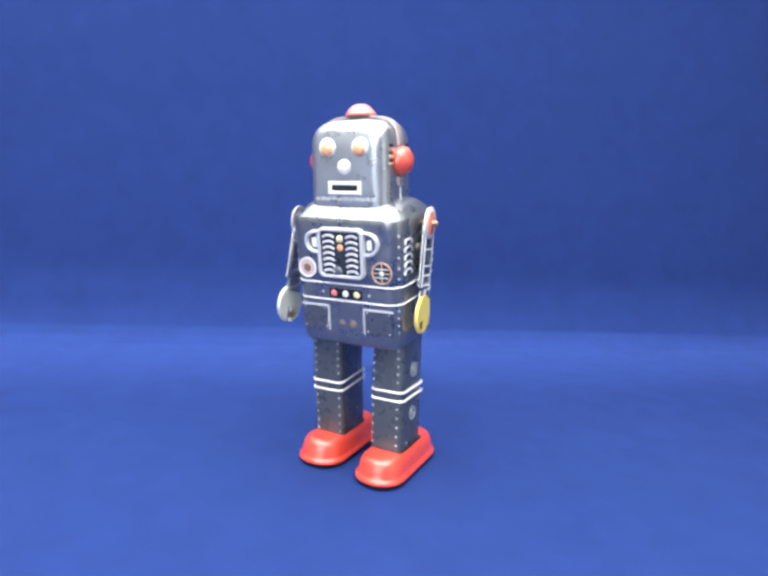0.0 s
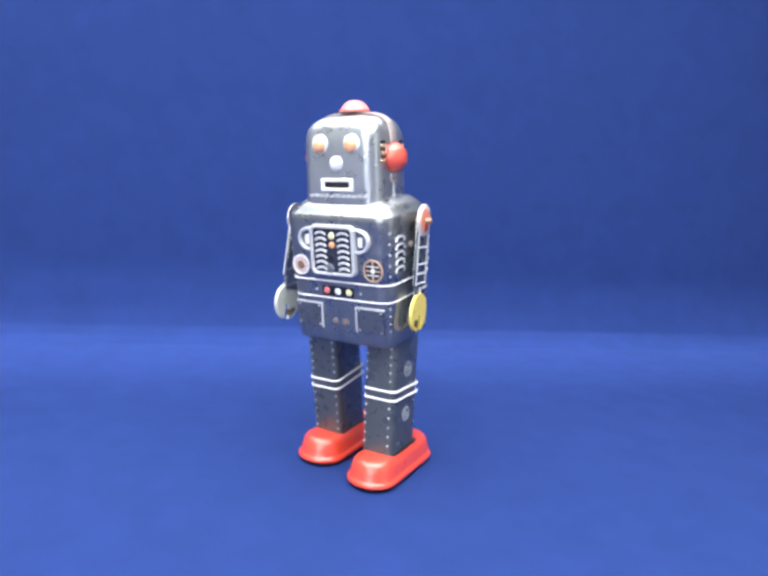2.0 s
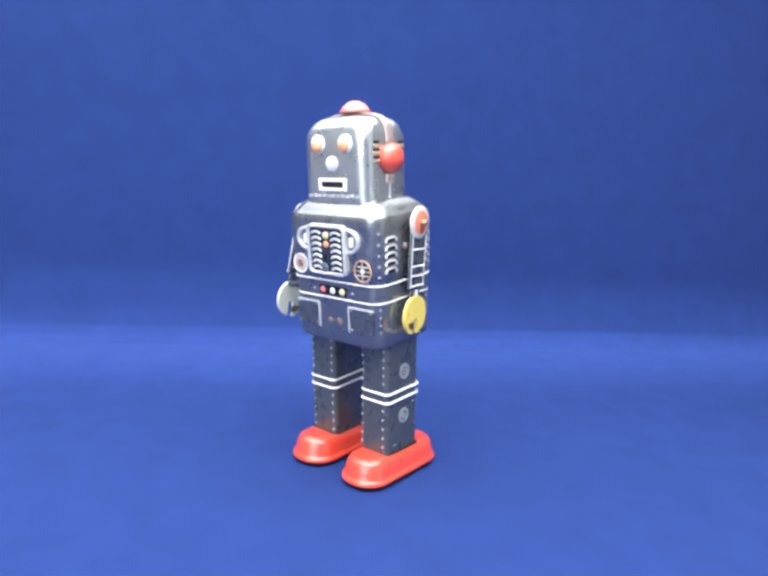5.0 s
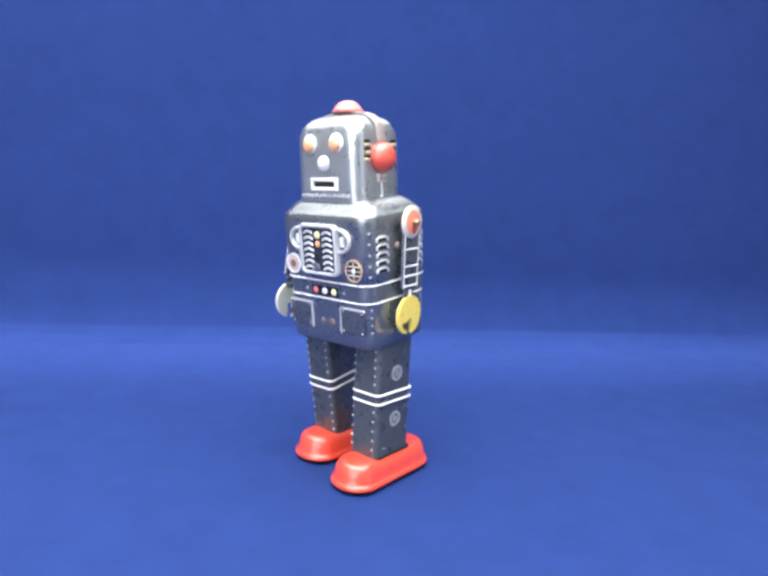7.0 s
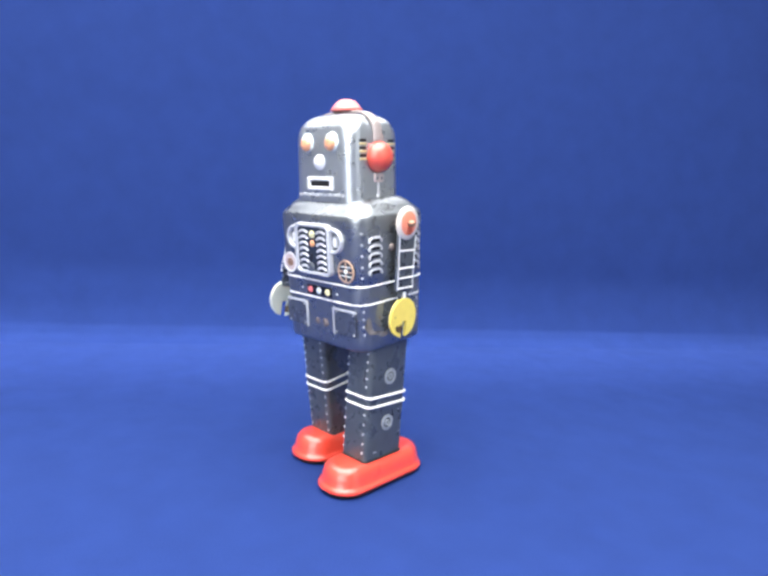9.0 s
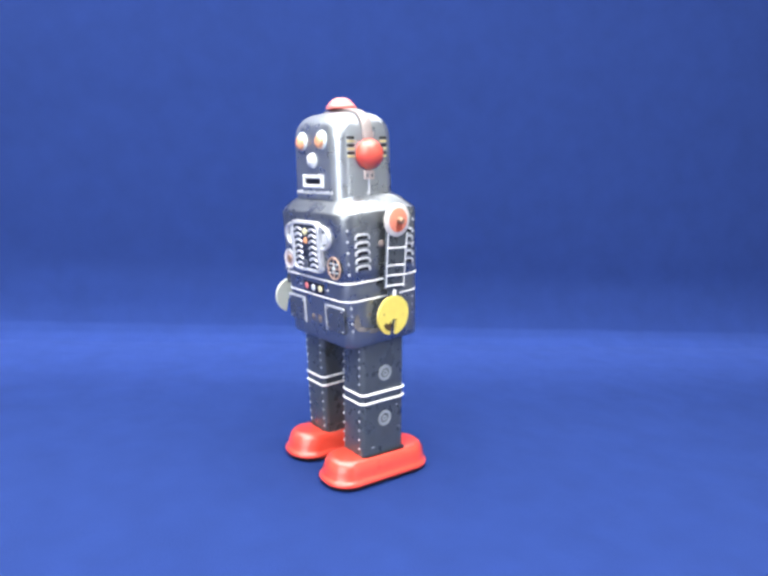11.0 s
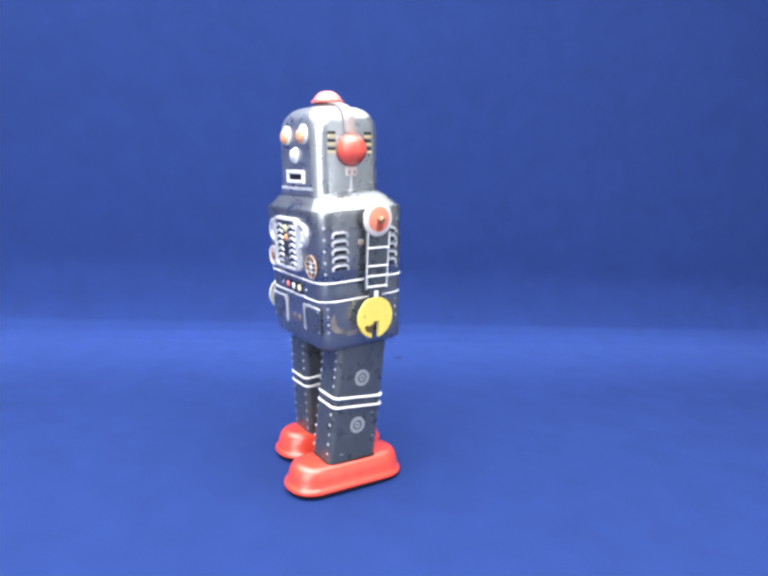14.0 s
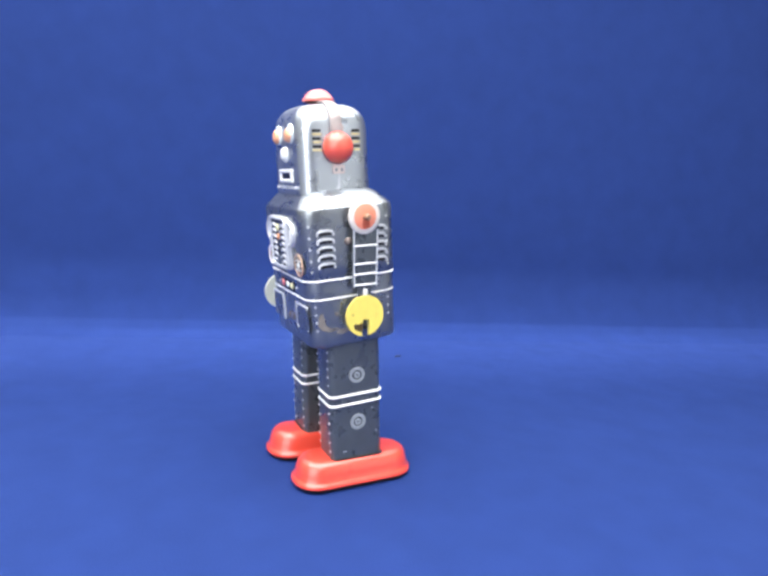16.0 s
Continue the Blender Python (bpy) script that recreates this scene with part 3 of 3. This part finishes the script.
def build_leg(s):
    cx, cy = s * 22.2, 12.8
    lean = Matrix.Translation((0, 0.012, 0.05)) @ pose(0, 0, 0, 2.2 if s > 0 else 3.8) @ Matrix.Translation((0, -0.012, -0.05))
    def half(z):
        return 11.0, 16.5
    levels = [(16, cx, cy, *half(20), 3.8)] + [(z, cx, cy, *half(z), 3.8) for z in (40, 60, 80, 100)]
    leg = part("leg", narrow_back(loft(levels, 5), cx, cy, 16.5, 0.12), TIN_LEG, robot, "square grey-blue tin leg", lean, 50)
    for z in (60.1, 54.5):
        band("leg_line", z, half(z)[0] + 0.1, half(z)[1] + 0.1, cx, cy, 3.8, 0.8, WHITE, leg, lean, "white leg line")
    for sx in (-1, 1):
        for sy in (-1,):
            for z in (87, 82, 77, 72, 66.8, 49.5, 43.5, 37.5, 31.5, 25.7):
                hx, hy = half(z)
                part("rivet", lathe([(0.75, 0), (0.55, 0.35), (0, 0.45)], 8), SILVER, leg, "",
                     lean @ pose((cx + sx * (hx - (3.4 if sx == s else 2.0))) * MM, (cy + sy * (hy - 0.1)) * MM, z * MM, -90 * sy, 0, 0))
    for z in (71.8, 42.7):
        at = lean @ on_side(cy + 0.5, z, cx + s * 10.85, s)
        part("leg_ring", lathe([(5.0, 0), (4.9, 0.3), (3.1, 0.3), (3.0, 0)], 24), GREYLINE, leg, "grey printed ring", at)
        part("leg_ring_hub", lathe([(2.0, 0), (1.9, 0.3), (0.9, 0.3), (0.8, 0)], 16), GREYLINE, leg, "", at)
    for dy, z, w in ((-8.6, 25.5, 1.3), (12.4, 34.4, 0.8), (10.2, 49.4, 0.9)):
        part("scratch", plate(ring_points(w, 0.28, 0.2, 2), 0.12, 0.04), SILVER, leg, "pale scratch in the paint", lean @ on_side(cy + dy, z, cx + s * (10.97 - 1.32 * max(0.0, dy / 16.5) ** 2), s))
    return leg


def build_shoe(s):
    cx, cy = s * 22.8, 15.0
    L = 38.0
    lv = []
    for z, ins in ((6.0, 0.9), (6.3, 0.1), (7.2, 0.0), (7.9, 0.2), (8.7, 0.7), (9.2, 1.4), (10.0, 1.8), (13.0, 2.3), (16.8, 3.2), (18.9, 4.4), (20.2, 6.2), (20.7, 8.6)):
        lv.append((z, cx, cy, 16.5 - ins, L - ins, 15.5 - ins * 0.8))
    shoe = part("shoe", loft(lv, 10), RED, robot, "glossy red tin shoe with a flared sole rim", None, 60)
    # Black inset sole: paints the contact shadow as a dark line under the rim.
    part("sole", loft([(3.0, cx, cy, 13.4, L - 3.2, 12.6), (6.3, cx, cy, 14.2, L - 2.4, 13.4)], 10), BLACK, shoe, "black sole plate standing in for contact shade")
    # Flat black plate, no hole: the gap's shade behind the leg as colour.
    part("ankle_shade", plate(ring_points(11.0, 16.9, 3.6, 4), 0.25, 0.05), BLACK, shoe, "black plate for the shaded gap round the ankle", pose(cx * MM, 14.6 * MM, 0.0206))
    return shoe


legs = {1: build_leg(1), -1: build_leg(-1)}
shoes = {1: build_shoe(1), -1: build_shoe(-1)}


# ---- how the toy walks ----
# seconds; place x, y, z (mm); turn, body pitch, body roll (degrees); left and right leg swing (degrees);
# left and right shoe advance (mm); left and right arm swing (degrees)
STEPS = (
    (0, -10.8, 6.1, -1.6, -26.3, 0.7, -1.7, -3.4, -0.1, 5.2, 0.2, -5.8, -7.2),
    (0.5, -9.9, 5.4, -0.4, -26.5, 0.4, -1.6, -3.7, 1.6, 2.7, -2.8, -3.3, -5.2),
    (1, -9.6, 10.6, 0.8, -33.1, 0, -0.4, 2.2, -1.9, -4.1, 5, -1.1, -2),
    (1.5, -10.5, 8.1, 0.3, -34, 0.2, -0.5, 4.7, -1.6, -9, 4.8, -0.6, -1.9),
    (2, -14.3, 3.5, -0, -29.5, 0.7, -1.7, -5.2, 3.4, 5.5, -4.5, -2.9, -3.1),
    (2.5, -14.5, 3, -0.7, -30.2, 0.4, -1.5, -5.4, 3.1, 6.6, -4.8, -1.3, -4.3),
    (3, -13.1, 7.6, 0, -36.8, 0.3, -0.8, 2.9, -0.9, -2.7, 3.9, -0.5, -2.9),
    (3.5, -11.7, 7.2, -0.6, -37.6, 0.3, -0.6, 5.6, -1.4, -7.4, 5.3, -0.2, -3.8),
    (4, -15.2, 3.8, -0.4, -33.4, 0.4, -1.5, -3.7, 3.7, 4.7, -3.8, -0.3, -4.6),
    (4.5, -17.7, 1.1, -0.4, -34.4, 0.6, -1.6, -5.3, 3.2, 6, -4.6, -2.1, -3.7),
    (5, -16.8, 3.7, -0.3, -38.8, 0.3, -1.1, -0.4, 0.1, 1, 0.4, -0.8, -3.5),
    (5.5, -15.4, 5.3, -0.4, -41.8, 0.3, -0.7, 4.5, -1.2, -5.5, 4.7, -0.3, -3.4),
    (6, -16.9, 3.1, -0.5, -39.7, 0.4, -1.1, 0, 1.1, -0.1, -0.2, -0.3, -4.3),
    (6.5, -20.4, -0.9, -0.2, -38.7, -0.4, -0.7, -4.8, 5.2, 6.1, -8, 0.6, 1.4),
    (7, -20.5, 0.3, -0.4, -40.4, 0, -1.6, -3.6, 5.1, 4.3, -7, 0.8, 3.3),
    (7.5, -18.7, 3.5, 0.7, -47.4, -0.2, -0.7, 4.3, -0.8, -4.1, 2.5, 0.5, 5.1),
    (8, -19.4, 3.9, 0.2, -49, -0, -0.4, 7.3, -2, -6, 5.8, 1.5, 5.7),
    (8.5, -21.5, 0.6, -0.3, -45.3, 0.1, -1.1, -0, 1.1, 0.3, -0.8, -0.6, 1),
    (9, -25, -3.4, -0.5, -44, -0.6, -0.8, -4, 5.3, 5.9, -8.8, 0.5, -1.4),
    (9.5, -24.9, 0.3, -0.4, -47.4, 0, -1.6, -3.6, 5.1, 4.3, -7, 0.8, 3.3),
    (10, -23.2, 3.5, 0.7, -54.2, -0.2, -0.7, 4.3, -0.8, -4.1, 2.5, 0.5, 5.1),
    (10.5, -23.9, 3.9, 0.2, -55.8, 0, -0.4, 7.3, -2, -6, 5.8, 1.5, 5.7),
    (11, -26, 0.6, -0.3, -52, 0.1, -1.1, 0, 1.1, 0.3, -0.8, -0.6, 1),
    (11.5, -29.5, -3.3, 0.4, -50.8, -0.7, -0.6, -6.2, 2.1, 8, -5.6, 0.6, -1.4),
    (12, -29.1, -3, 0.1, -53.3, 0.2, -1.5, -0.9, 5.6, 2.8, -4.6, 1.2, 2.1),
    (12.5, -28.5, -2.2, 0.7, -59.7, -0.2, -0.3, 5.8, -2.5, -5, 6.1, 2.1, 13),
    (13, -29.7, -3.8, 0.1, -60.5, 0.5, 0.2, 7.6, -2.7, -6.5, 6.8, 1.6, 14.1),
    (13.5, -33.6, -6.7, 0.2, -57.2, 0.2, -0.6, -2, -0.5, 2.6, -0.8, 1, 11),
    (14, -38.7, -9.9, -0.2, -56.3, -1, -0.3, -5, 2.6, 6.4, -7.5, 1.5, 10.7),
    (14.5, -38.8, -9.3, -0.1, -58.4, -0.7, -1, -2.6, 2.6, 4.2, -6.1, 1.7, 8),
    (15, -36.1, -6.2, 0.6, -64.5, 0.1, -0.5, 3.5, -2.2, -2.8, 5, 1, 8.1),
    (15.5, -36.1, -6.5, 0.1, -65.8, 0.2, -0.3, 5.8, -3, -5.4, 6.5, 0.5, 7.1),
    (16, -38.7, -8.3, -0.4, -62.9, 0.4, -0.7, 1, -1.2, -0.6, 1.8, 1.3, 1.3),
)
# Between two steps the toy lingers and then lurches: seconds, share of the way to the next row.
LURCH = {0.75: 0.33, 1.75: 0.15, 2.75: 0.25, 3.75: 0.1, 4.75: 0.25, 7.25: 0.3, 8.25: 0.15, 8.75: 0.8, 9.75: 0.3, 10.75: 0.15, 11.25: 0.8,
         12.25: 0.6, 13.25: 0.15, 13.75: 0.95, 14.75: 0.55, 15.75: 0.15}


def stepping():
    rows = []
    for a, b in zip(STEPS, STEPS[1:]):
        rows.append(a)
        mid = (a[0] + b[0]) / 2
        if mid in LURCH:
            rows.append((mid, *[p + (q - p) * LURCH[mid] for p, q in zip(a[1:], b[1:])]))
    return rows + [STEPS[-1]]


ARM_TWIST = {1: 5.0, -1: 0.0}
ARM_GAIN = {1: 1.0, -1: 0.6}


def motions():
    rows = stepping()
    walk(robot, [(t, pose(x * MM, y * MM, 0, 0, 0, yaw)) for t, x, y, z, yaw, *_ in rows])
    def body(r):
        return pose(0, 0, r[3] * MM, r[5], r[6], 0)
    walk(torso, [(r[0], body(r)) for r in rows])
    walk(head, [(r[0], body(r)) for r in rows])
    hip, unhip = pose(0, HIP[1] * MM, HIP[2] * MM), pose(0, -HIP[1] * MM, -HIP[2] * MM)
    for s, col in ((1, 7), (-1, 8)):
        walk(legs[s], [(r[0], body(r) @ hip @ pose(0, 0, 0, r[col]) @ unhip) for r in rows])
        walk(shoes[s], [(r[0], pose(0, -r[col + 2] * MM, 0)) for r in rows])
        shoulder = pose(*[v * MM for v in SH[s]])
        walk(arms[s], [(r[0], body(r) @ shoulder @ pose(0, 0, 0, r[col + 4] * ARM_GAIN[s] + ARM_SWING[s], -s * ARM_OUT[s], ARM_TWIST[s])) for r in rows])


motions()
